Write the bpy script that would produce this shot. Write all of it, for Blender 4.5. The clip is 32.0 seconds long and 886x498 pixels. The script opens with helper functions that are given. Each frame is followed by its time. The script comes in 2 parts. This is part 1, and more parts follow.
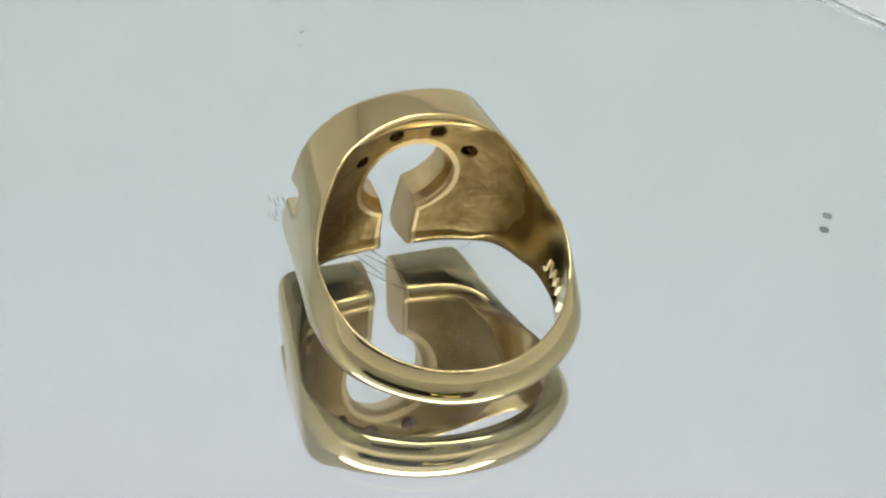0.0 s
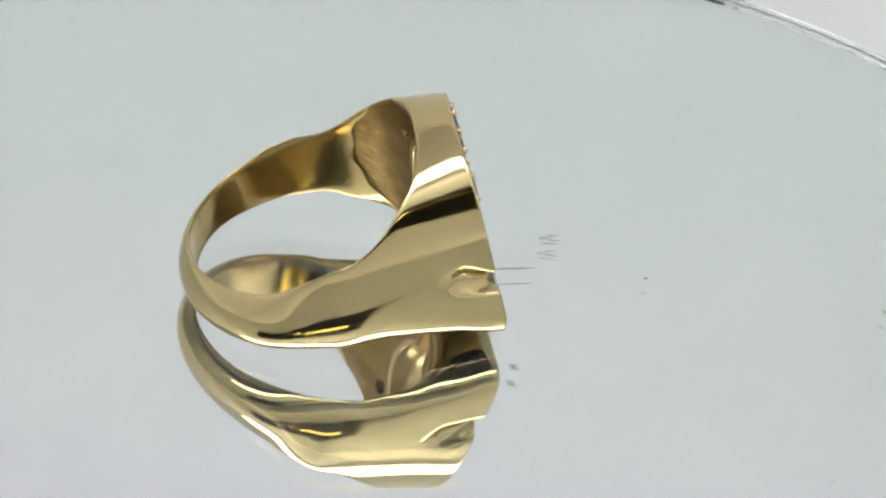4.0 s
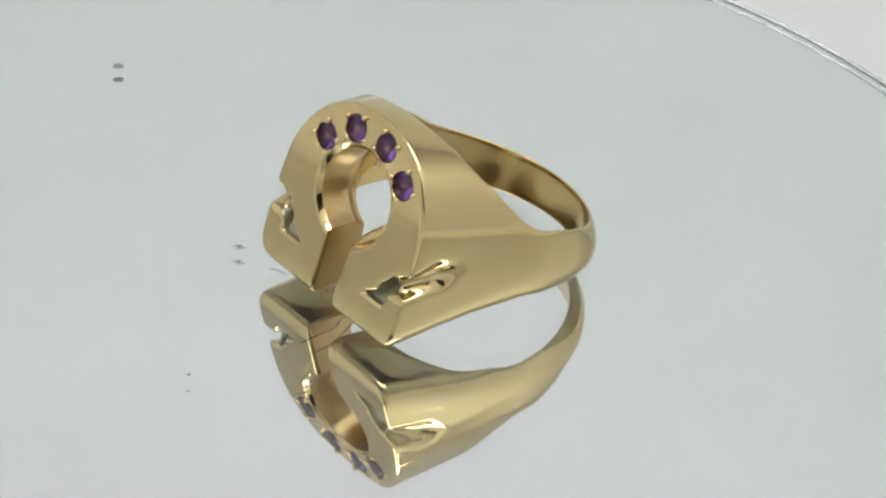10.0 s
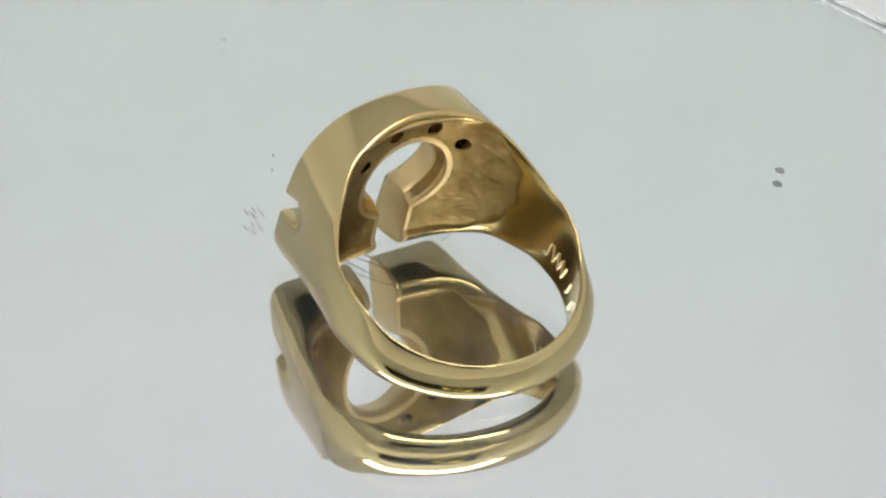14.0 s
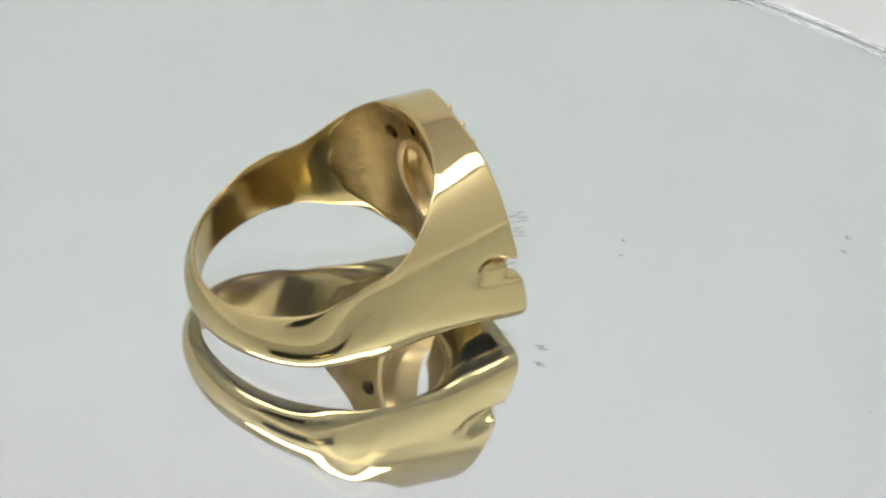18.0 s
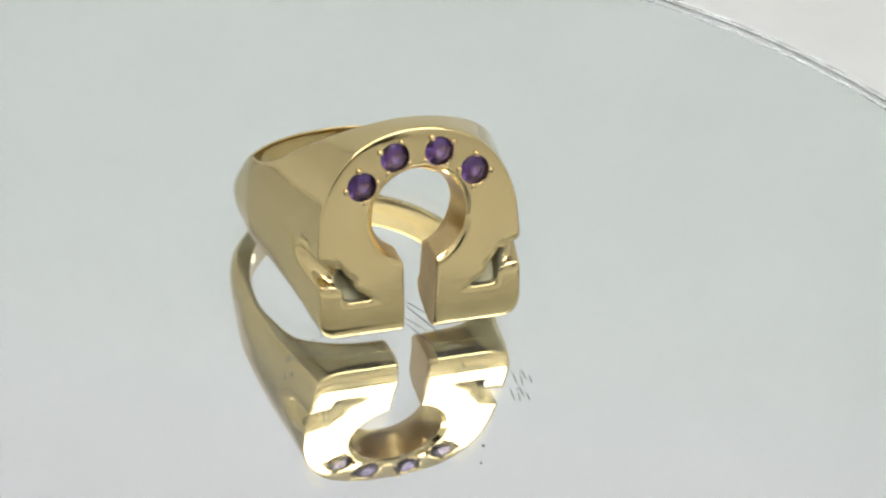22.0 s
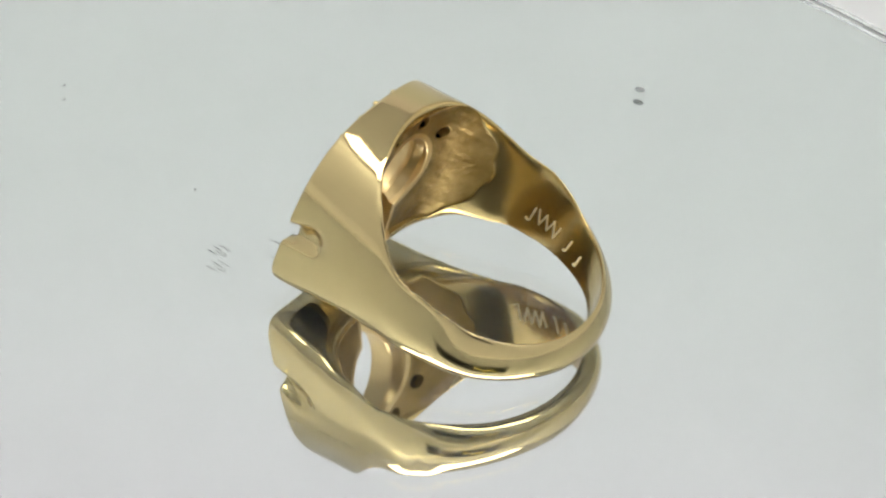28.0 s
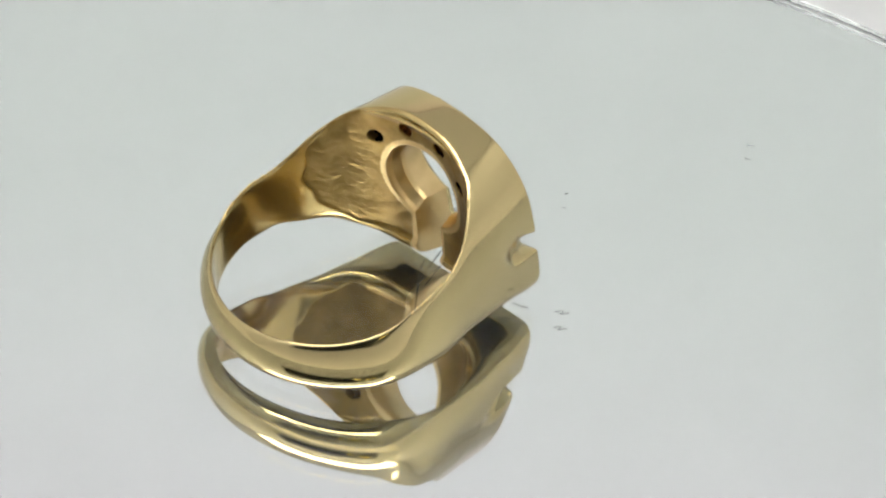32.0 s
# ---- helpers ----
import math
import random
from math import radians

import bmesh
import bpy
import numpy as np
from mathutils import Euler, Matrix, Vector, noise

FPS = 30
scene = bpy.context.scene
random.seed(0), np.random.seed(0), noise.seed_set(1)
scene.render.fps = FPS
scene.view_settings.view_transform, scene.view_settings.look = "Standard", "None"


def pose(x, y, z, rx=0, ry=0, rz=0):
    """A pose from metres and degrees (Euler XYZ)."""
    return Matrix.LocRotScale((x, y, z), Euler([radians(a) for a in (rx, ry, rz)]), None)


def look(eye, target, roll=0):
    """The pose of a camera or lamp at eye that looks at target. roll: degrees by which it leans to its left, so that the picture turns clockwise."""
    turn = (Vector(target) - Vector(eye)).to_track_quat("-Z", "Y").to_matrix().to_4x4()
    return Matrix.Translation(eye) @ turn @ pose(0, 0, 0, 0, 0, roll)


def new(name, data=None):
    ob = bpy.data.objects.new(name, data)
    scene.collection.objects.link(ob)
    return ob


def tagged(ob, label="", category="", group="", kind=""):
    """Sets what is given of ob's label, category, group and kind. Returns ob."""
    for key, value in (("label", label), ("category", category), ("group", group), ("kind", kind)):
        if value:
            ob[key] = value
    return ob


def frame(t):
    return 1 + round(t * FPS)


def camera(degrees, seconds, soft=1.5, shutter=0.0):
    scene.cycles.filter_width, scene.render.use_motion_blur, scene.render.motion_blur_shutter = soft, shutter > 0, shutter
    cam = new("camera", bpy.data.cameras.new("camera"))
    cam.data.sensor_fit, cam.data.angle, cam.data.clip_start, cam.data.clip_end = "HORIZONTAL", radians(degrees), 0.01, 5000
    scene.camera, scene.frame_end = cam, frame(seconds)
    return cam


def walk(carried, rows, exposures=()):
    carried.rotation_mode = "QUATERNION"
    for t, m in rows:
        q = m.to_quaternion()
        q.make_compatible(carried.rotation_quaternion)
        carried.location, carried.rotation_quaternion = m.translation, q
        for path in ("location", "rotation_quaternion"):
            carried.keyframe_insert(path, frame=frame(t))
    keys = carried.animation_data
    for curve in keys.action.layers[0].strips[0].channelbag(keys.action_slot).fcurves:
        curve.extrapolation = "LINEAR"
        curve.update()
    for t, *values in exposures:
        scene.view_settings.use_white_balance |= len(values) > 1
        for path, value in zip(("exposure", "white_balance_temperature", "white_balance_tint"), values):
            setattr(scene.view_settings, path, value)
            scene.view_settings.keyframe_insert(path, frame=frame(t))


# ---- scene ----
# A gold signet ring on a round mirror that turns on a small turntable inside a white photo tent. Lengths are in millimetres, scaled by MM.
MM = 0.001
LENS = 21.18

# ---- camera ----
cam = camera(LENS, 32.0, soft=2.35)
EYE = (0.00013, -0.15365, 0.11227)
AIM = (0.00338, 0.00181, 0.00256)
PATH = [(0.0, look(EYE, AIM, 6.21)), (32.0, look(EYE, AIM, 6.21))]
walk(cam, PATH, exposures=((0.0, -0.03, 6230, 8.8), (2.5, -0.02, 6290, 9.1), (5.5, 0.0, 6490, 10), (14.0, 0.0, 6500, 10), (22.0, 0.06, 6560, 9.5), (32.0, 0.07, 6580, 9.5)))

# the turntable's angle in degrees, every half second
TURN = [202.73, 189.86, 176.81, 163.68, 150.65, 137.93, 125.3, 112.63, 100.03, 87.44, 74.83, 62.16, 49.37, 36.76,
        24.55, 12.36, 0.0, -12.05, -23.76, -35.6, -48.04, -60.43, -72.6, -84.78, -96.89, -109.04, -121.37, -134.19,
        -146.54, -159.16, -171.67, -184.07, -196.38, -208.6, -220.75, -232.84, -244.9, -256.96, -269.05, -280.48,
        -291.88, -303.81, -316.29, -328.12, -339.99, -352.18, -364.13, -375.96, -387.74, -399.65, -411.65, -423.61,
        -435.42, -446.96, -458.11, -469.81, -482.2, -494.81, -507.59, -520.03, -532.49, -545.02, -557.61, -570.23, -582.87]

# ---- world and light ----
world = bpy.data.worlds.new("dim_room")
world.use_nodes = True
world.node_tree.nodes["Background"].inputs[0].default_value = (0.9, 0.95, 1.0, 1)
world.node_tree.nodes["Background"].inputs[1].default_value = 0.05
scene.world = world
PANEL_STRENGTH = 8.5


# ---- materials ----
def material(name, color, rough=0.5, metal=0.0):
    m = bpy.data.materials.new(name)
    m.use_nodes = True
    b = m.node_tree.nodes["Principled BSDF"]
    b.inputs["Base Color"].default_value = (*color, 1)
    b.inputs["Roughness"].default_value = rough
    b.inputs["Metallic"].default_value = metal
    return m


def grain(m, scale, low, high, bump=0.0, bump_scale=0.0, rough=None):
    """Two scales of noise in colour, roughness and relief."""
    nt = m.node_tree
    b = nt.nodes["Principled BSDF"]
    co = nt.nodes.new("ShaderNodeTexCoord")
    n = nt.nodes.new("ShaderNodeTexNoise")
    n.inputs["Scale"].default_value = scale
    n.inputs["Detail"].default_value = 6
    nt.links.new(co.outputs["Object"], n.inputs["Vector"])
    r = nt.nodes.new("ShaderNodeValToRGB")
    r.color_ramp.elements[0].color = (*low, 1)
    r.color_ramp.elements[1].color = (*high, 1)
    r.color_ramp.elements[0].position, r.color_ramp.elements[1].position = 0.3, 0.7
    nt.links.new(n.outputs["Fac"], r.inputs["Fac"])
    nt.links.new(r.outputs["Color"], b.inputs["Base Color"])
    if rough:
        mr = nt.nodes.new("ShaderNodeMapRange")
        mr.inputs["To Min"].default_value, mr.inputs["To Max"].default_value = rough
        nt.links.new(n.outputs["Fac"], mr.inputs["Value"])
        nt.links.new(mr.outputs["Result"], b.inputs["Roughness"])
    if bump:
        n2 = nt.nodes.new("ShaderNodeTexNoise")
        n2.inputs["Scale"].default_value = bump_scale
        n2.inputs["Detail"].default_value = 4
        nt.links.new(co.outputs["Object"], n2.inputs["Vector"])
        bp = nt.nodes.new("ShaderNodeBump")
        bp.inputs["Strength"].default_value = bump
        bp.inputs["Distance"].default_value = 0.0002
        nt.links.new(n2.outputs["Fac"], bp.inputs["Height"])
        nt.links.new(bp.outputs["Normal"], b.inputs["Normal"])
    return m


GOLD = grain(material("polished_gold", (0.83, 0.62, 0.30), 0.05, 1.0), 120, (0.605, 0.477, 0.232), (0.645, 0.517, 0.26), rough=(0.055, 0.105))
# rough-cast finish, with the recess's brown shade also darkened into the colour
CAST = grain(material("shaded_rough_cast_gold", (0.78, 0.55, 0.25), 0.2, 1.0), 500, (0.20, 0.125, 0.037), (0.385, 0.26, 0.095), 0.55, 1150, rough=(0.26, 0.46))
BORE_GOLD = grain(material("satin_gold", (0.70, 0.50, 0.23), 0.15, 1.0), 300, (0.58, 0.42, 0.17), (0.69, 0.52, 0.23), 0.03, 900, rough=(0.11, 0.19))
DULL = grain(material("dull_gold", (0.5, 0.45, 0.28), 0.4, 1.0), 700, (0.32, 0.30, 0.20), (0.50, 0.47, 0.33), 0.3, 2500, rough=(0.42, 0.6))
# brushed hole walls; the orange of bounced light is put into the colour
SATIN = grain(material("bounce_tinted_brushed_gold", (0.7, 0.55, 0.32), 0.35, 1.0), 400, (0.62, 0.45, 0.21), (0.74, 0.56, 0.28), 0.12, 2200, rough=(0.26, 0.40))
# the stamped strokes' glint is painted in as a paler gold
STAMPED = grain(material("pale_glint_gold", (0.9, 0.82, 0.6), 0.3, 1.0), 900, (0.86, 0.78, 0.56), (0.95, 0.88, 0.68), rough=(0.25, 0.4))
SILVER = material("mirror_silver", (0.93, 0.94, 0.94), 0.0, 0.955)
BACKING = material("grey_backing_paint", (0.13, 0.15, 0.145), 0.6)
WHITE = grain(material("white_tent_fabric", (0.8, 0.8, 0.8), 0.9), 60, (0.765, 0.77, 0.77), (0.785, 0.785, 0.78))
PLATTER = grain(material("white_plastic", (0.8, 0.8, 0.79), 0.5), 90, (0.60, 0.60, 0.59), (0.64, 0.64, 0.63))
PHONE = grain(material("black_phone_shell", (0.01, 0.01, 0.01), 0.4), 200, (0.008, 0.008, 0.008), (0.014, 0.014, 0.014))
DIM = grain(material("dark_room_paint", (0.03, 0.03, 0.03), 0.8), 30, (0.34, 0.33, 0.30), (0.43, 0.415, 0.375))


def painted_light_cloth():
    """Back cloth, light painted in: faintly green low down, brighter neutral white higher up."""
    m = grain(material("back_cloth_painted_light", (0.8, 0.8, 0.8), 0.9), 60, (0.98, 0.98, 0.98), (1.0, 1.0, 1.0))
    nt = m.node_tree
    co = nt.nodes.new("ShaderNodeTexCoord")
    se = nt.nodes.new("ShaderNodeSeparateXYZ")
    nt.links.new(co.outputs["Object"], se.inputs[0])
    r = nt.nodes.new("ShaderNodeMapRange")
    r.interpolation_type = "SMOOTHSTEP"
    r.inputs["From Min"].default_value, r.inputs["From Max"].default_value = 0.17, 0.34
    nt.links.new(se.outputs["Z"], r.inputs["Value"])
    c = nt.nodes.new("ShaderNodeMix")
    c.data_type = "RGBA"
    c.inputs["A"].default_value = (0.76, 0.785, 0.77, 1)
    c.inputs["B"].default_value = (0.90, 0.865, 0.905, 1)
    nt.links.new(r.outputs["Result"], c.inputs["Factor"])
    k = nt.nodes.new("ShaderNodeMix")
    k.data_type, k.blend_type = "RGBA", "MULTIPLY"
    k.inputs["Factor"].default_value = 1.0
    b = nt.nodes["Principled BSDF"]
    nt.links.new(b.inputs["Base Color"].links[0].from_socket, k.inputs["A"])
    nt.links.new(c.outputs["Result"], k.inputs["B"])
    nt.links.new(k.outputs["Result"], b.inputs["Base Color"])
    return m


CLOTH = painted_light_cloth()


def residue(name, color, cover):
    """A thin dried film that lets part of the light through."""
    m = material(name, color, 0.8)
    nt = m.node_tree
    t = nt.nodes.new("ShaderNodeBsdfTransparent")
    mix = nt.nodes.new("ShaderNodeMixShader")
    mix.inputs["Fac"].default_value = cover
    out = nt.nodes["Material Output"]
    nt.links.new(t.outputs[0], mix.inputs[1])
    nt.links.new(nt.nodes["Principled BSDF"].outputs[0], mix.inputs[2])
    nt.links.new(mix.outputs[0], out.inputs["Surface"])
    return m


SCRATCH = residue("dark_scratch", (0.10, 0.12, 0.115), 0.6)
SMUDGE = residue("grey_smudge", (0.25, 0.27, 0.265), 0.58)


def glass(name, color, ior, rough=0.0):
    m = bpy.data.materials.new(name)
    m.use_nodes = True
    nt = m.node_tree
    nt.nodes.clear()
    g = nt.nodes.new("ShaderNodeBsdfGlass")
    g.inputs["Color"].default_value = (*color, 1)
    g.inputs["IOR"].default_value = ior
    g.inputs["Roughness"].default_value = rough
    o = nt.nodes.new("ShaderNodeOutputMaterial")
    nt.links.new(g.outputs[0], o.inputs[0])
    return m


GLASS = glass("mirror_glass", (0.985, 0.992, 0.988), 1.5)
AMETHYST = glass("amethyst", (0.63, 0.53, 0.73), 1.55)


def glow(name, color, strength):
    m = bpy.data.materials.new(name)
    m.use_nodes = True
    nt = m.node_tree
    nt.nodes.clear()
    e = nt.nodes.new("ShaderNodeEmission")
    e.inputs[0].default_value = (*color, 1)
    e.inputs[1].default_value = strength
    o = nt.nodes.new("ShaderNodeOutputMaterial")
    nt.links.new(e.outputs[0], o.inputs[0])
    return m


TUBE = glow("lit_tube", (1.0, 0.88, 0.36), 6.0)
LED = glow("led_diffuser", (0.985, 0.985, 0.985), PANEL_STRENGTH)


# ---- helpers of this scene ----
def part(name, bm, mat, parent=None, label="", smooth=False):
    me = bpy.data.meshes.new(name)
    bm.to_mesh(me)
    bm.free()
    me.materials.append(mat)
    if smooth:
        for p in me.polygons:
            p.use_smooth = True
    ob = new(name, me)
    ob.parent = parent
    if label:
        tagged(ob, label)
    return ob


def box(x0, x1, y0, y1, z0, z1, bevel=0.0):
    bm = bmesh.new()
    bmesh.ops.create_cube(bm, size=1)
    for v in bm.verts:
        v.co = ((x0 + x1) / 2 + v.co.x * (x1 - x0), (y0 + y1) / 2 + v.co.y * (y1 - y0), (z0 + z1) / 2 + v.co.z * (z1 - z0))
    if bevel:
        bmesh.ops.bevel(bm, geom=bm.edges[:], offset=bevel, segments=4, profile=0.5, affect="EDGES")
    return bm


def turned(profile, segments=128, cx=0.0, cy=0.0):
    """A solid of revolution about z from a list of (radius, height), metres."""
    bm = bmesh.new()
    rings = []
    for r, z in profile:
        if r == 0:
            rings.append([bm.verts.new((cx, cy, z))])
        else:
            rings.append([bm.verts.new((cx + r * math.cos(2 * math.pi * i / segments), cy + r * math.sin(2 * math.pi * i / segments), z))
                          for i in range(segments)])
    for a, b in zip(rings, rings[1:]):
        for i in range(segments):
            j = (i + 1) % segments
            if len(a) == 1 and len(b) > 1:
                bm.faces.new((a[0], b[i], b[j]))
            elif len(b) == 1 and len(a) > 1:
                bm.faces.new((a[i], b[0], a[j]))
            elif len(a) > 1:
                bm.faces.new((a[i], b[i], b[j], a[j]))
    bmesh.ops.recalc_face_normals(bm, faces=bm.faces[:])
    return bm


# ---- the tent ----
def corner(side, x, y, radius, z0, z1, segments=14):
    """A curved cloth between the side and the front of the tent: a quarter turn with a solid back."""
    bm = bmesh.new()
    ring_of = []
    for i in range(segments + 1):
        a = math.pi / 2 * i / segments
        px, py = side * (x - radius + radius * math.cos(a)), y + radius - radius * math.sin(a)
        ring_of.append([bm.verts.new((px, py, z0)), bm.verts.new((px, py, z1))])
    for p, q in zip(ring_of, ring_of[1:]):
        bm.faces.new((p[0], q[0], q[1], p[1]))
    # the solid back has corners of its own, so that the curve keeps its smooth shading
    end = [[bm.verts.new(v.co) for v in row] for row in (ring_of[0], ring_of[-1])]
    post = [bm.verts.new((side * x, y, z0)), bm.verts.new((side * x, y, z1))]
    bm.faces.new((end[0][0], end[0][1], post[1], post[0]))
    bm.faces.new((end[1][1], end[1][0], post[0], post[1]))
    for k in (0, 1):
        rim = [bm.verts.new(row[k].co) for row in ring_of]
        bm.faces.new(rim + [bm.verts.new(post[k].co)])
    bmesh.ops.recalc_face_normals(bm, faces=bm.faces[:])
    return bm


def room():
    walls = [("wall_back", (-0.32, 0.32, 0.30, 0.31, -0.04, 0.42)), ("wall_east", (0.31, 0.32, -0.17, 0.30, -0.04, 0.42)),
             ("wall_west", (-0.32, -0.31, -0.17, 0.30, -0.04, 0.42)),
             ("wall_front_low", (-0.32, 0.32, -0.18, -0.17, -0.04, OPEN[2])), ("wall_front_high", (-0.32, 0.32, -0.18, -0.17, OPEN[3], 0.42)),
             ("wall_front_east", (OPEN[1], 0.32, -0.18, -0.17, OPEN[2], OPEN[3])), ("wall_front_west", (-0.32, OPEN[0], -0.18, -0.17, OPEN[2], OPEN[3])),
             ("floor", (-0.32, 0.32, -0.18, 0.31, -0.05, -0.04)), ("ceiling", (-0.32, 0.32, -0.18, 0.31, 0.42, 0.43))]
    # the back wall alone carries a light gradient painted into its colour
    for name, b in walls:
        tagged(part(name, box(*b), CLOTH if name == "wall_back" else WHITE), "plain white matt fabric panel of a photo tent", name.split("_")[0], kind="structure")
    # unseen soft floor curves at the front and the sides, added to even reflections
    for name, side, x, z0, z1, turn in (("floor_sweep_front", 1, 0.169, -0.309, 0.309, ((0, 0, 1), (-1, 0, 0), (0, 1, 0))),
                                        ("floor_sweep_east", 1, 0.309, -0.169, 0.299, ((1, 0, 0), (0, 0, 1), (0, 1, 0))),
                                        ("floor_sweep_west", -1, 0.309, -0.169, 0.299, ((1, 0, 0), (0, 0, 1), (0, 1, 0)))):
        bm = corner(side, x, -0.0395, 0.09, z0, z1)
        bm.transform(Matrix(turn).to_4x4())
        bmesh.ops.recalc_face_normals(bm, faces=bm.faces[:])
        tagged(part(name, bm, WHITE, smooth=True), "added white fabric sweep curving up from the floor, evens reflections", "floor", kind="structure")
    # unseen rounded corners, added to soften the lines reflected in the gold
    for name, side in (("wall_corner_east", 1), ("wall_corner_west", -1)):
        tagged(part(name, corner(side, 0.309, -0.169, 0.11, -0.04, 0.42), WHITE, smooth=True), "added soft rounded front corner of the fabric tent, softens reflections", "wall", kind="structure")
    lamp = tagged(new("ceiling_light"), "flat white glowing lamp panel under the tent's ceiling", "lamp")
    part("housing", box(-0.265, 0.265, -0.126, -0.023, 0.405, 0.42, 0.002), PLATTER, lamp)
    part("diffuser", box(-0.26, 0.26, -0.122, -0.027, 0.402, 0.4045), LED, lamp, "bright white lamp diffuser")
    # the unlit room before the tent
    dark = [("room_wall_back", (-0.9, 0.9, -1.0, -0.99, -0.05, 0.9)), ("room_wall_east", (0.89, 0.9, -0.99, -0.181, -0.05, 0.9)),
            ("room_wall_west", (-0.9, -0.89, -0.99, -0.181, -0.05, 0.9)), ("room_floor", (-0.9, 0.9, -0.99, -0.181, -0.06, -0.05)),
            ("room_ceiling", (-0.9, 0.9, -0.99, -0.181, 0.9, 0.91))]
    for name, b in dark:
        tagged(part(name, box(*b), DIM), "dark unlit wall of the room outside the tent", "wall", kind="structure")


def tube(x, z):
    top = tagged(new("tube_lamp"), "short lit tube lamp in the dark room outside", "lamp")
    bm = bmesh.new()
    bmesh.ops.create_cone(bm, cap_ends=True, segments=20, radius1=0.006, radius2=0.006, depth=0.07, matrix=pose(x, -0.30, z, 0, 90, 0))
    part("tube", bm, TUBE, top, "glowing yellowish tube", True)
    part("housing", box(x - 0.037, x + 0.037, -0.316, -0.307, z - 0.004, z + 0.012, 0.001), PHONE, top)
    part("bracket", box(x - 0.004, x + 0.004, -0.316, -0.308, z + 0.012, 0.9), PHONE, top)


OPEN = (-0.160, 0.138, 0.083, 0.200)
room()
tube(0.025, 0.225)
tube(0.125, 0.27)


# ---- the turntable and the mirror ----
DISC = (-4.73 * MM, -3.49 * MM, 62.85 * MM)
GLASS_T = 1.60 * MM


def turntable():
    base = tagged(new("turntable"), "plain white round turntable under the mirror", "turntable")
    part("platter", turned([(0, -0.018), (0.098, -0.018), (0.1, -0.016), (0.1, -0.0045), (0.098, -0.0025), (0, -0.0025)]), PLATTER, base, smooth=False)
    part("foot", turned([(0, -0.04), (0.07, -0.04), (0.07, -0.0185), (0, -0.0185)]), PLATTER, base)
    return base


def mirror():
    m = tagged(new("mirror"), "round silvered glass mirror with polished edge and a few smudges", "mirror")
    cx, cy, r = DISC
    part("glass", turned([(0, 0), (r - 0.00008, 0), (r - 0.00002, -0.00002), (r, -0.00008), (r, -GLASS_T + 0.00015), (r - 0.00012, -GLASS_T), (0, -GLASS_T)], 256, cx, cy), GLASS, m,
         "clear glass with a ground greenish edge")
    part("silvering", turned([(0, -GLASS_T - 0.00001), (r - 0.00036, -GLASS_T - 0.00001), (r - 0.00036, -GLASS_T - 0.0002), (0, -GLASS_T - 0.0002)], 256, cx, cy), SILVER, m,
         "silver reflecting coat")
    part("backing_paint", turned([(0, -GLASS_T - 0.00021), (r - 0.00013, -GLASS_T - 0.00021), (r - 0.00013, -GLASS_T - 0.0004), (0, -GLASS_T - 0.0004)], 256, cx, cy), BACKING, m,
         "dark grey backing paint")
    return m


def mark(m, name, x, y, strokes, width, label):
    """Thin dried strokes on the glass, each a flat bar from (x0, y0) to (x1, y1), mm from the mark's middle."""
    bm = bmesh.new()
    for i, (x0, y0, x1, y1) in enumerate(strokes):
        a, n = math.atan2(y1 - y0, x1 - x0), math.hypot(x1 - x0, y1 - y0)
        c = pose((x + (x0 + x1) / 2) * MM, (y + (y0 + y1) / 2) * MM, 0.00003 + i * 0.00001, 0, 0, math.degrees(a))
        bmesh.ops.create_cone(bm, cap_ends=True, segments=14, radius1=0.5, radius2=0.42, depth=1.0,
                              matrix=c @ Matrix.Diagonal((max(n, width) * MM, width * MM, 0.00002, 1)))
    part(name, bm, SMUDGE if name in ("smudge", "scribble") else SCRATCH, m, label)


def marks(m):
    mark(m, "smudge", -39.55, -0.67, [(-0.1, -0.5, 0.1, 0.55)], 0.9, "grey oval smudge")
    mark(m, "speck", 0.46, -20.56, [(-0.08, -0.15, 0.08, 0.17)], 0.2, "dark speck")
    mark(m, "smudge", -4.6, -39.6, [(-0.2, -0.2, 0.3, 0.2), (0.1, 0.3, 0.5, -0.1)], 0.12, "faint dried streak")
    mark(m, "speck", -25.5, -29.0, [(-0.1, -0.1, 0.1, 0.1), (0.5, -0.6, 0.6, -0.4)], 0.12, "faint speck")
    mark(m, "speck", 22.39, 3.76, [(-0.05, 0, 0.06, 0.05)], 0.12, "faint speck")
    mark(m, "scribble", 5.92, -13.44, [(-0.6, -0.7, -0.45, 0.9), (-0.2, -1.0, 0.0, 0.3), (0.1, 0.5, 0.15, 0.8), (0.25, -0.4, 0.35, 1.0), (0.6, -0.9, 0.62, 0.2)], 0.1,
         "faint zigzag streaks")
    mark(m, "scribble", -10.91, -7.79, [(-0.45, -0.5, -0.1, 0.4), (-0.1, 0.4, 0.05, -0.3), (0.1, -0.2, 0.4, 0.5)], 0.11, "faint dried hook-shaped streak")
    mark(m, "scratch", 1.7, -8.0, [(0.15, 0.5, 0.3, -3.7), (-0.35, 1.2, 0.05, 0.4), (-1.9, 5.0, -0.35, 1.2)], 0.11, "long thin scratch")
    mark(m, "scratch", 0.4, -3.4, [(1.0, -1.2, -0.5, 1.0), (-0.5, 1.0, -2.4, 3.2)], 0.10, "thin scratch")
    mark(m, "smudge", -8.5, -5.9, [(-0.4, -0.2, 0.3, 0.3), (0.4, 0.2, 0.9, 0.5)], 0.1, "dark dried streak")


TABLE = turntable()
MIRROR = mirror()
marks(MIRROR)


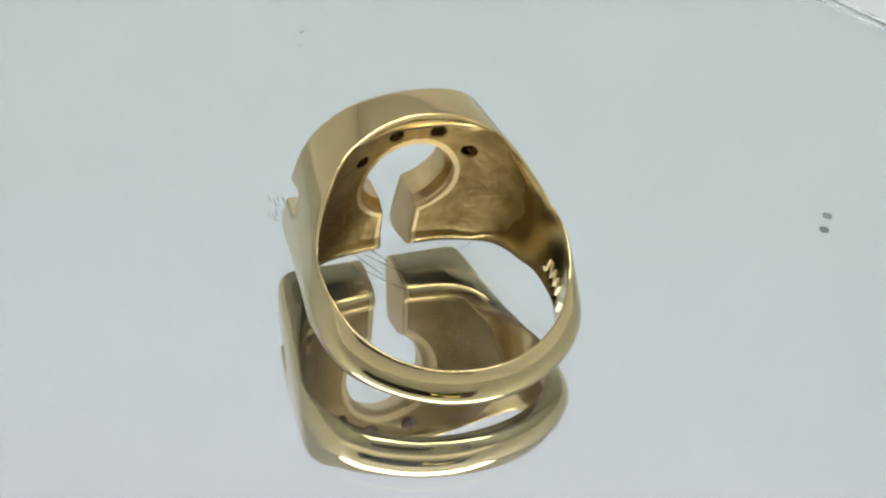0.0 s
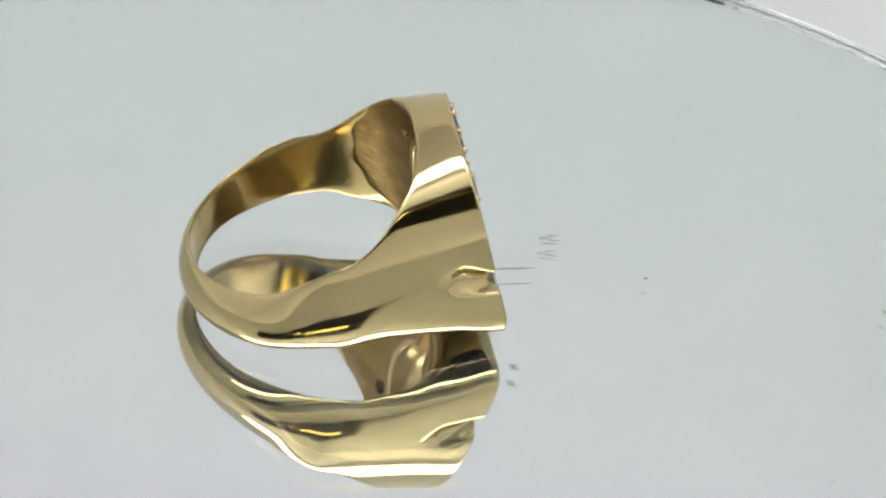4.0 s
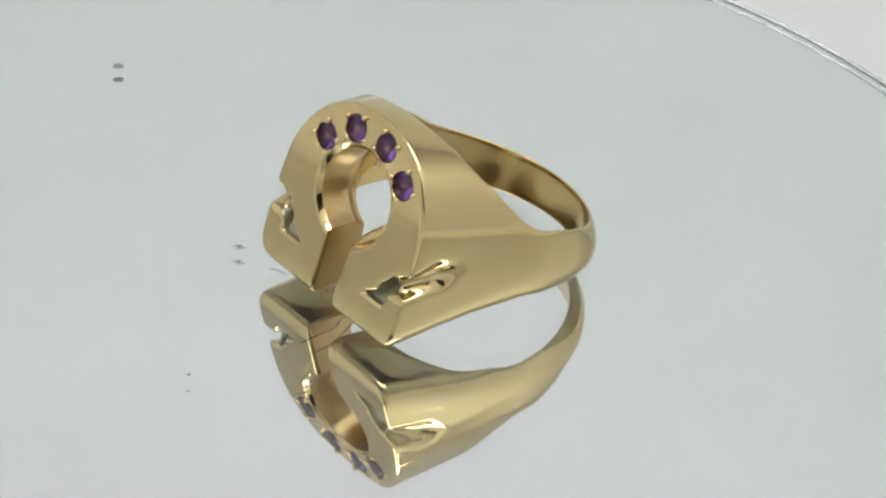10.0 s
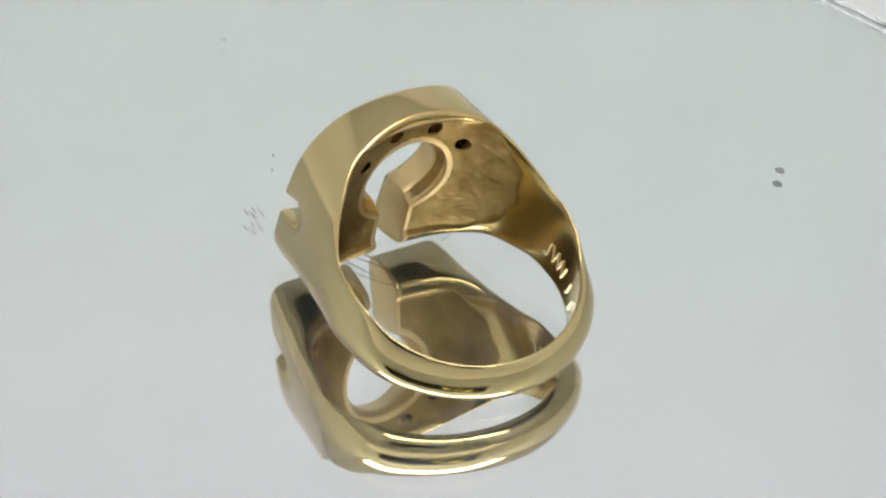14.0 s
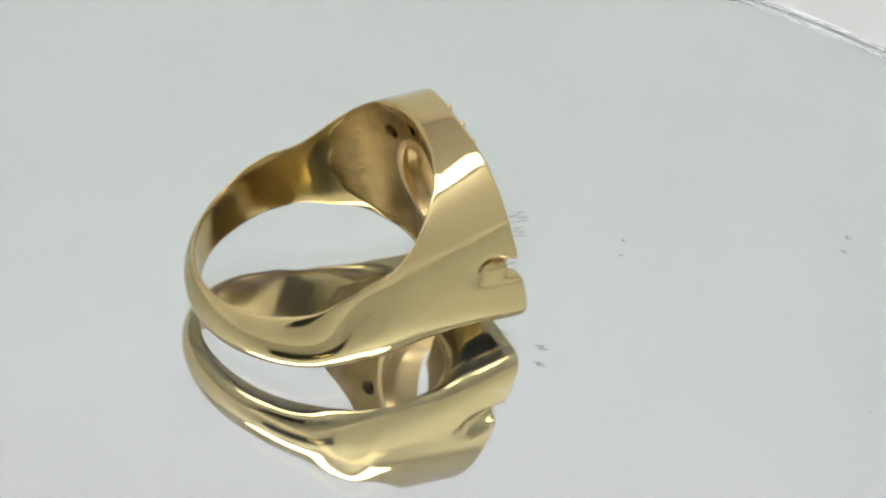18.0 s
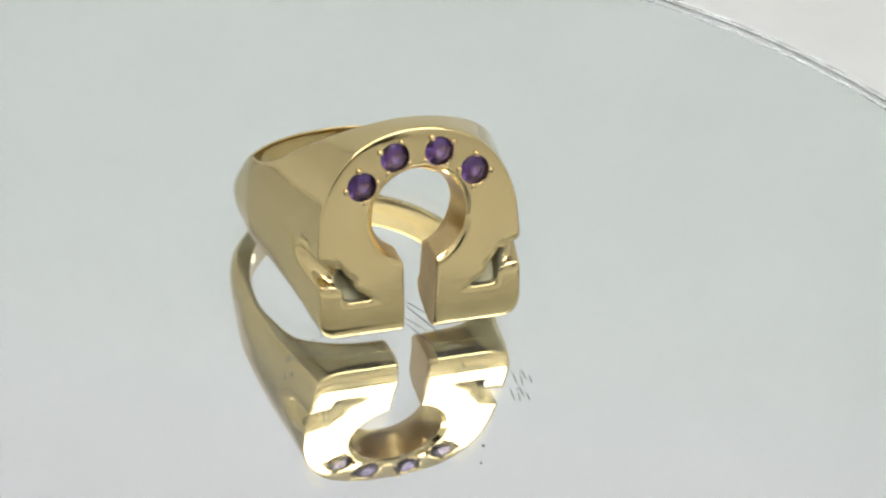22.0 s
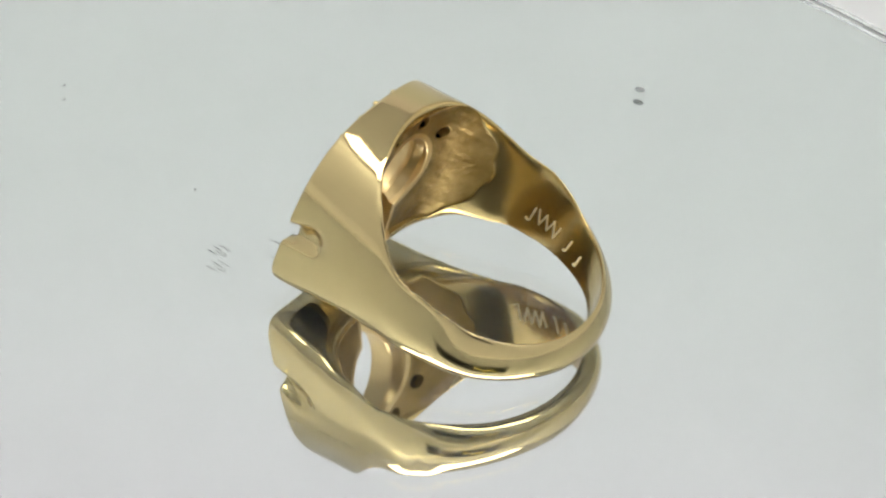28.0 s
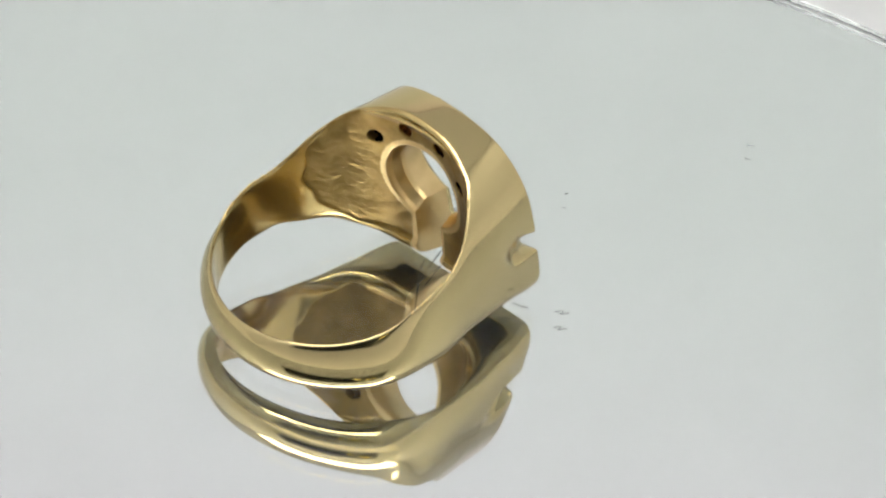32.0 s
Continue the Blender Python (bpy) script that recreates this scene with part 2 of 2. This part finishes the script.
# ---- the ring ----
# local frame: x across the face, y from the face (-12.1) to the back of the shank, z along the finger
def smax(a, b, k):
    h = np.maximum(k - np.abs(a - b), 0.0) / k
    return np.maximum(a, b) + h * h * h * k / 6


def smin(a, b, k):
    return -smax(-a, -b, k)


def curve_of(knots, values):
    t = np.linspace(-2, 27, 600)
    v = np.interp(t, knots, values)
    g = np.exp(-0.5 * (np.arange(-70, 71) / 24.0) ** 2)
    v = np.convolve(np.pad(v, 70, mode="edge"), g / g.sum(), mode="valid")
    return lambda r: np.interp(r, t, v)


UPPER = curve_of([0, 3, 4.5, 6.7, 9, 11.5, 14, 17, 20, 24], [8.46, 8.87, 8.77, 8.5, 8.0, 6.82, 5.42, 4.15, 3.46, 2.86])
UNDER = curve_of([0, 1.5, 4, 6.7, 9, 11.5, 14, 18, 24], [5.46, 4.87, 3.93, 3.41, 3.45, 3.87, 4.38, 4.62, 4.59])
POWER = curve_of([0, 3, 8, 13, 24], [3.18, 3.04, 2.84, 2.41, 2.24])
LOWER = curve_of([0, 1.6, 4.2, 6.7, 9, 11.5, 14, 17, 20, 24], [8.57, 7.95, 6.62, 6.5, 5.99, 5.81, 5.61, 3.69, 2.67, 2.42])
ROOM = curve_of([0, 3, 4.3, 6.7, 9, 11.5, 14, 16, 20, 24], [19.84, 20.04, 20.61, 21.89, 20.99, 16.38, 11.8, 6.92, 6.27, 6.76])
CHAMFER = curve_of([0, 3, 4.5, 6.7, 9, 11.5, 14, 18, 24], [3.42, 3.25, 3.47, 4.17, 4.55, 3.95, 2.6, 1.89, 1.91])
MID = 9.0
BORE = 9.78
BORE_AT = (0.15, 0.45)
FACE = 12.1
FRONT = 12.45


def capsule(x, y, z, a, b, ra, rb):
    ax, ay, az = a
    bx, by, bz = (b[i] - a[i] for i in range(3))
    t = np.clip(((x - ax) * bx + (y - ay) * by + (z - az) * bz) / (bx * bx + by * by + bz * bz), 0, 1)
    return np.sqrt((x - ax - t * bx) ** 2 + (y - ay - t * by) ** 2 + (z - az - t * bz) ** 2) - (ra + (rb - ra) * t)


STONES = [(-4.57, 4.26), (-1.88, 6.22), (1.67, 6.34), (4.46, 4.56)]


def face_depth(x, z):
    """How far the gently domed, slightly tilted face lies behind its reference plane."""
    return 0.10 + 0.030 * z - 0.0263 * x + 0.013 * np.maximum(z - 3.8, 0.0) ** 2


def cast_reach(z):
    """How far back the rough-cast pocket reaches at each height, rounded off above and below."""
    return -3.9 - 0.085 * (z - 0.6) ** 2 + 0.15 * np.sin(2.1 * z + 1.0)


def ease(a, lo, width):
    t = np.clip((a - lo) / width, 0, 1)
    return t * t * (3 - 2 * t)


def step(a, lo, width):
    t = np.clip((a - lo) / width, 0, 1)
    return t * t * t * (t * (6 * t - 15) + 10)


def ring_field(x, y, z):
    """Distance to the ring's surface, negative in the metal."""
    r = y + FRONT
    x = x + 0.131 - 0.0312 * r
    q = r - face_depth(x, z)
    bk = ease(y, -4.0, 10.0)
    z = z - 0.0147 * x * bk
    ax = np.abs(x)
    yl = y + 0.0299 * z * ease(y, -9.0, 9.0)
    rho = (1 + 0.0116 * bk * x * np.abs(y) / 60.0) * np.sqrt(x * x + yl * yl)
    upper = step(z, -1.5, 3.0)
    back = ease(r, 5.0, 11.0)
    # outer wall: a cylinder at the back that runs out into flat flanks towards the face; a leaning egg-shaped section, D-shaped at the shank
    big = 10.96 + 0.80 * step(y, -0.5, 8.0)
    flank = (0.982 * ax - 0.1751 * y) / 11.80
    run = step(y, -3.38, 5.82)
    e = flank * (1 - run) + rho / big * run
    dz = z - (-6.26 + 4.23 * back)
    bow = np.where(dz > 0, dz / ROOM(r), dz / UNDER(r))
    power = POWER(r)
    wall = ((np.abs(e) ** power + np.abs(bow) ** power) ** (1 / power) - 1.0) * 9.6
    # a soft chamfer below the flank's upper edge
    chamfer = 0.843 * (e - 1.0) * 10.95 + 0.538 * (z - CHAMFER(r) + 0.5 * ease(x, 2.0, 4.0) * ease(r, 1.5, 5.0) * (1 - ease(r, 6.5, 6.0))) - 2.97 * ease(r, 10.0, 6.0)
    wall = smax(wall, chamfer - 0.12, 4.0)
    # crisp edge round the face, with a steep rounded border above
    rim = np.sqrt(x * x + np.maximum(z - 0.5, 0) ** 2) - (8.02 + 0.15 * (1 - upper))
    d = smax(wall, (rim - 0.214 * r) * 0.5, 1.8)
    d = smax(d, -q, 0.22 + 0.3 * ease(-z, 5.5, 2.0))
    # upper and lower sides
    dome = 0.0368 - (0.0368 - 0.004) * ease(r, 1.5, 4.5)
    d = smax(d, (z - UPPER(r) + dome * x * x * (1 - ease(r, 5.0, 5.0))) * 0.85, 1.1 + 2.2 * ease(r, 0.3, 6.0) * (1 - 0.75 * ease(r, 14.0, 7.0)))
    d = smax(d, (-z - LOWER(r)) * 0.9, 2.67 + 2.68 * ease(r, 2.0, 10.0) * (1 - 0.85 * ease(r, 14.0, 7.0)))
    # finger hole, with a hollow and a rough-cast pocket behind the face, its skin crinkled, a polished border left round it
    pocket = ease(cast_reach(z) - y, 0.0, 0.5) * ease(UPPER(r) - 1.35 - z, 0.0, 0.8) * ease(z + LOWER(r) - 1.1, 0.0, 0.8)
    crinkle = 0.011 * np.sin(5.1 * z + 2.2 * np.sin(2.3 * y + 1.1 * x)) * np.sin(3.3 * x - 2.0 * y + 1.7 * np.sin(2.7 * z)) * pocket * ease(ax, 3.6, 2.0)
    bore = BORE - np.sqrt((x - BORE_AT[0]) ** 2 + (yl - BORE_AT[1]) ** 2) + 0.06 * pocket
    hollow = y + 8.49 + 0.10 * z + 0.03 * np.sin(1.3 * x + 0.8 * z) + 0.03 * np.sin(1.1 * z - 0.7 * x + 1.0) + 0.6 * pocket
    d = smax(d, crinkle + smin(bore, hollow, 3.6), 0.63 + 1.8 * ease(-z, 2.0, 3.5) * ease(-y, 2.5, 4.0))
    # keyhole: round opening and slot
    hz = 1.35
    key = np.sqrt(x * x + (z - hz) ** 2) - 3.86 + 0.42 * np.clip(q / 2.4, 0, 1) - 0.3 * np.clip((0.4 - q) / 0.4, 0, 1) - 0.3 * np.clip((q - 2.8) / 0.6, 0, 1.2)
    slot = np.maximum(np.maximum(-x - 1.40, x - 1.37 - 0.065 * (z + 2.1)), z - hz)
    cut = np.where(y < 0, np.minimum(key, slot), 5.0)
    d = smax(d, -cut, 0.25)
    # side notches of the letter form
    for s in (-1, 1):
        px, pz = s * x, z + MID
        tri = smax(smax(4.15 - pz, px - 6.15 - (pz - 4.0) * 0.12, 0.8), (pz - 4.3) * 0.66 - (px - 4.1) * 0.75, 0.5)
        tri = smax(tri, 2.85 - np.sqrt((px - 3.4) ** 2 + (pz - 7.2) ** 2), 0.5)
        tri = np.maximum(tri, (q - 0.6 - 0.5 * (pz - 4.0)) * 0.85)
        d = smax(d, -tri, 0.55)
        groove = capsule(px, q, pz, (7.3, -0.2, 6.2), (9.1, 2.4, 7.8), 0.6, 0.95)
        groove = smin(groove, capsule(px, q, pz, (9.1, 2.4, 7.8), (11.2, 5.4, 9.3), 0.95, 0.6), 0.8)
        groove = smin(groove, capsule(px, q, pz, (5.9, 0.35, 5.6), (7.6, 0.1, 6.5), 0.32, 0.55), 0.5)
        d = smax(d, -groove, 0.9)
    # seats of the stones, open to the back
    for sx, sz in STONES:
        e = np.sqrt((x - sx) ** 2 + (z - sz) ** 2)
        seat = np.where(y < -5, e - np.where(q < 0.9, 1.14 - 0.25 * np.clip(q, 0, 0.9), 0.62), 5.0)
        d = smax(d, -seat, 0.12)
    return d


def shell_of(field, lo, hi, h):
    """Quads over the zero surface of a field, one point for each cell that it crosses, drawn onto the surface."""
    ax = [np.arange(lo[i], hi[i] + h, h) for i in range(3)]
    shape = tuple(len(a) for a in ax)
    d = np.empty(shape, np.float32)
    for i, xv in enumerate(ax[0]):
        d[i] = field(np.full((shape[1], shape[2]), xv), ax[1][:, None] + 0 * ax[2][None, :], ax[2][None, :] + 0 * ax[1][:, None])
    s = d < 0
    c = np.zeros(tuple(n - 1 for n in shape), np.int8)
    for i in (0, 1):
        for j in (0, 1):
            for k in (0, 1):
                c += s[i:shape[0] - 1 + i, j:shape[1] - 1 + j, k:shape[2] - 1 + k]
    cells = (c > 0) & (c < 8)
    index = np.full(cells.shape, -1, np.int64)
    where = np.argwhere(cells)
    index[cells] = np.arange(len(where))
    p = np.array(lo) + (where + 0.5) * h
    for _ in range(6):
        v, g = slope(field, p)
        step = v[:, None] * g / np.maximum((g * g).sum(1), 0.2)[:, None]
        n = np.linalg.norm(step, axis=1)
        p = p - step * np.minimum(1, 0.5 * h / np.maximum(n, 1e-9))[:, None]
    quads = []
    for a in range(3):
        b, e = (a + 1) % 3, (a + 2) % 3
        s0 = np.take(s, np.arange(shape[a] - 1), a)
        s1 = np.take(s, np.arange(1, shape[a]), a)
        q = np.argwhere(s0 != s1)
        q = q[(q[:, b] > 0) & (q[:, e] > 0) & (q[:, b] < shape[b] - 1) & (q[:, e] < shape[e] - 1)]
        flip = s0[tuple(q.T)]
        ring = []
        for db, de in ((0, 0), (1, 0), (1, 1), (0, 1)):
            t = q.copy()
            t[:, b] -= db
            t[:, e] -= de
            ring.append(index[tuple(t.T)])
        f = np.stack(ring, 1)
        f[~flip] = f[~flip][:, ::-1]
        quads.append(f)
    return p, np.concatenate(quads)


def slope(field, p, e=0.02):
    x, y, z = p.T
    v = field(x, y, z)
    g = np.stack([field(x + e, y, z) - field(x - e, y, z), field(x, y + e, z) - field(x, y - e, z), field(x, y, z + e) - field(x, y, z - e)], 1) / (2 * e)
    return v, g


# pose of the ring on the mirror at angle 0: its local axes in the turntable's frame
NRM = Vector((0.04838, -0.96549, 0.25592))
EX = Vector((0.99875, 0.05005, 0.0))
EV = Vector((-0.01281, 0.25560, 0.96670))
BASE = Vector((-0.2266, -7.4663, 0.0))
RING_LOCAL = Matrix((( EX.x, -NRM.x, EV.x, 0), (EX.y, -NRM.y, EV.y, 0), (EX.z, -NRM.z, EV.z, 0), (0, 0, 0, 1)))
RING_LOCAL.translation = BASE - NRM * FACE + EV * MID  # the flat stands a little before BASE


def ring_to_table(p):
    """Points of the ring's frame (mm) in the turntable's frame (metres)."""
    m = np.array(RING_LOCAL)
    return (p @ m[:3, :3].T + m[:3, 3]) * MM


def band(parent):
    p, f = shell_of(ring_field, (-12.0, -13.3, -9.7), (12.2, 12.2, 10.4), 0.13)
    g = slope(ring_field, p)[1]
    g /= np.maximum(np.linalg.norm(g, axis=1), 1e-6)[:, None]
    me = bpy.data.meshes.new("band")
    w = ring_to_table(p)
    me.from_pydata(w.tolist(), [], f.tolist())
    me.materials.append(GOLD)
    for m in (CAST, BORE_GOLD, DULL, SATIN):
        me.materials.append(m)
    c = p[f].mean(1)
    at_bore = np.hypot(c[:, 0] - BORE_AT[0], c[:, 1] - BORE_AT[1]) < BORE + 0.6
    at_bore &= (g[f].mean(1)[:, 1] * (c[:, 1] - BORE_AT[1]) + g[f].mean(1)[:, 0] * c[:, 0]) < -2.0
    deep = c[:, 1] + FRONT - face_depth(c[:, 0] + 0.12, c[:, 2])
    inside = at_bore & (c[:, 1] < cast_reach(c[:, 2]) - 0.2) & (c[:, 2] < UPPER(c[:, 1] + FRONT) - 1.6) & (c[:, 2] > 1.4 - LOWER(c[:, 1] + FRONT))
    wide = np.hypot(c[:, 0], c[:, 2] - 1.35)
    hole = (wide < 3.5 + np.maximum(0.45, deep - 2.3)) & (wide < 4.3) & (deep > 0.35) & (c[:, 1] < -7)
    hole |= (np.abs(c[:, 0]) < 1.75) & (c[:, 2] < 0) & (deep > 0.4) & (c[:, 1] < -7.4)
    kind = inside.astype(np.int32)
    kind[at_bore & ~inside] = 2
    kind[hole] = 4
    px, pz = np.abs(c[:, 0] + 0.12), c[:, 2] + MID
    kind[(px > 3.6) & (px < 6.9) & (pz > 3.8) & (pz < 7.0) & (deep > 0.14) & (deep < 2.6)] = 3
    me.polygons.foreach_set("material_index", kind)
    me.polygons.foreach_set("use_smooth", np.ones(len(f), bool))
    n = g @ np.array(RING_LOCAL)[:3, :3].T
    me.normals_split_custom_set_from_vertices(n.tolist())
    me.update()
    ob = new("band", me)
    ob.parent = parent
    return ob


def brilliant(radius):
    """A round cut stone, table up along -y: crown, girdle and pavilion of flat facets."""
    bm = bmesh.new()
    rows = [(0.55, -0.32, 8, 0.5), (0.82, -0.18, 8, 0.0), (1.0, 0.0, 16, 0.0), (1.0, 0.06, 16, 0.0), (0.45, 0.5, 8, 0.0)]
    rings = [[bm.verts.new((radius * q * math.cos(2 * math.pi * (i + o) / m), radius * h, radius * q * math.sin(2 * math.pi * (i + o) / m))) for i in range(m)]
             for q, h, m, o in rows]
    bm.verts.new((0, radius * 0.85, 0))
    bmesh.ops.convex_hull(bm, input=bm.verts[:])
    bmesh.ops.recalc_face_normals(bm, faces=bm.faces[:])
    return bm


def bore_place(a, h):
    """A point of the finger hole's wall at an angle and a height."""
    y = BORE_AT[1] + BORE * math.cos(radians(a)) - 0.0299 * h
    return Vector((BORE_AT[0] + BORE * math.sin(radians(a)) - 0.131 + 0.0312 * (y + FRONT), y, h))


def stamp(parent):
    """Small bright stamped strokes on the wall of the finger hole: (angle, height) from end to end."""
    strokes = [(-95, -2.0, -93, -2.2), (-92.5, -2.1, -91.5, -0.6), (-89.5, -0.5, -87.2, -1.9), (-84.8, -0.5, -87.2, -1.9), (-84.8, -0.5, -82.4, -1.9), (-80, -0.5, -82.4, -1.9),
               (-80, -0.5, -77.6, -2.0), (-75.5, -0.6, -77.6, -2.0), (-66.5, -0.6, -68.3, -2.0), (-70, -2.0, -68.3, -2.0), (-57.5, -0.8, -59.0, -2.1), (-60.6, -2.0, -59.0, -2.1)]
    for a0, h0, a1, h1 in strokes:
        p = [bore_place(a, h) for a, h in ((a0, h0), (a1, h1))]
        mid, along = (p[0] + p[1]) / 2, p[1] - p[0]
        out = Vector((mid.x - BORE_AT[0], mid.y - BORE_AT[1], 0)).normalized()
        m = Matrix.Identity(4)
        for i, axis in enumerate((along.normalized(), along.normalized().cross(out), out)):
            m.col[i][:3] = axis
        m.translation = mid
        bm = bmesh.new()
        bmesh.ops.create_cube(bm, size=1, matrix=Matrix.Diagonal((along.length, 0.12, 0.26, 1)))
        bmesh.ops.bevel(bm, geom=bm.edges[:], offset=0.04, segments=2, profile=0.5, affect="EDGES")
        bmesh.ops.transform(bm, matrix=Matrix.Scale(MM, 4) @ RING_LOCAL @ m, verts=bm.verts[:])
        part("stamped_stroke", bm, STAMPED, parent, "bright stamped stroke")


def ring():
    top = tagged(new("signet_ring"), "polished yellow gold signet ring, horseshoe-shaped face, four purple stones", "ring")
    band(top)
    stamp(top)
    for sx, sz in STONES:
        level = -FRONT + face_depth(sx, sz)
        bm = brilliant(1.09)
        bmesh.ops.transform(bm, matrix=Matrix.Scale(MM, 4) @ RING_LOCAL @ Matrix.Translation((sx - 0.12, level + 0.25, sz)), verts=bm.verts[:])
        part("gemstone", bm, AMETHYST, top, "round faceted purple gemstone")
        for c in range(4):
            ang = radians(45 + 90 * c) + math.atan2(sz - 1.0, sx)
            bm = bmesh.new()
            bmesh.ops.create_uvsphere(bm, u_segments=12, v_segments=8, radius=0.26)
            px, pz = sx - 0.12 + 1.29 * math.cos(ang), sz + 1.29 * math.sin(ang)
            bmesh.ops.transform(bm, matrix=Matrix.Scale(MM, 4) @ RING_LOCAL @ Matrix.Translation((px, level + 0.04, pz)), verts=bm.verts[:])
            part("prong", bm, GOLD, top, smooth=True)
    return top


RING = ring()


# ---- the camera's own body ----
def phone():
    top = tagged(new("phone"), "dark phone on a stand in the tent's front opening", "phone")
    bm = box(-0.140, 0.018, -0.044, 0.032, 0.004, 0.012, 0.003)
    bm.transform(look(EYE, AIM, 6.21))
    part("shell", bm, PHONE, top)
    part("stand", box(-0.045, -0.035, -0.215, -0.200, -0.05, 0.125, 0.002), PHONE, top)


phone()


# ---- what moves ----
def motions():
    rows = [(i * 0.5, pose(0, 0, 0, 0, 0, a)) for i, a in enumerate(TURN)]
    for thing in (TABLE, MIRROR, RING):
        walk(thing, rows)


motions()
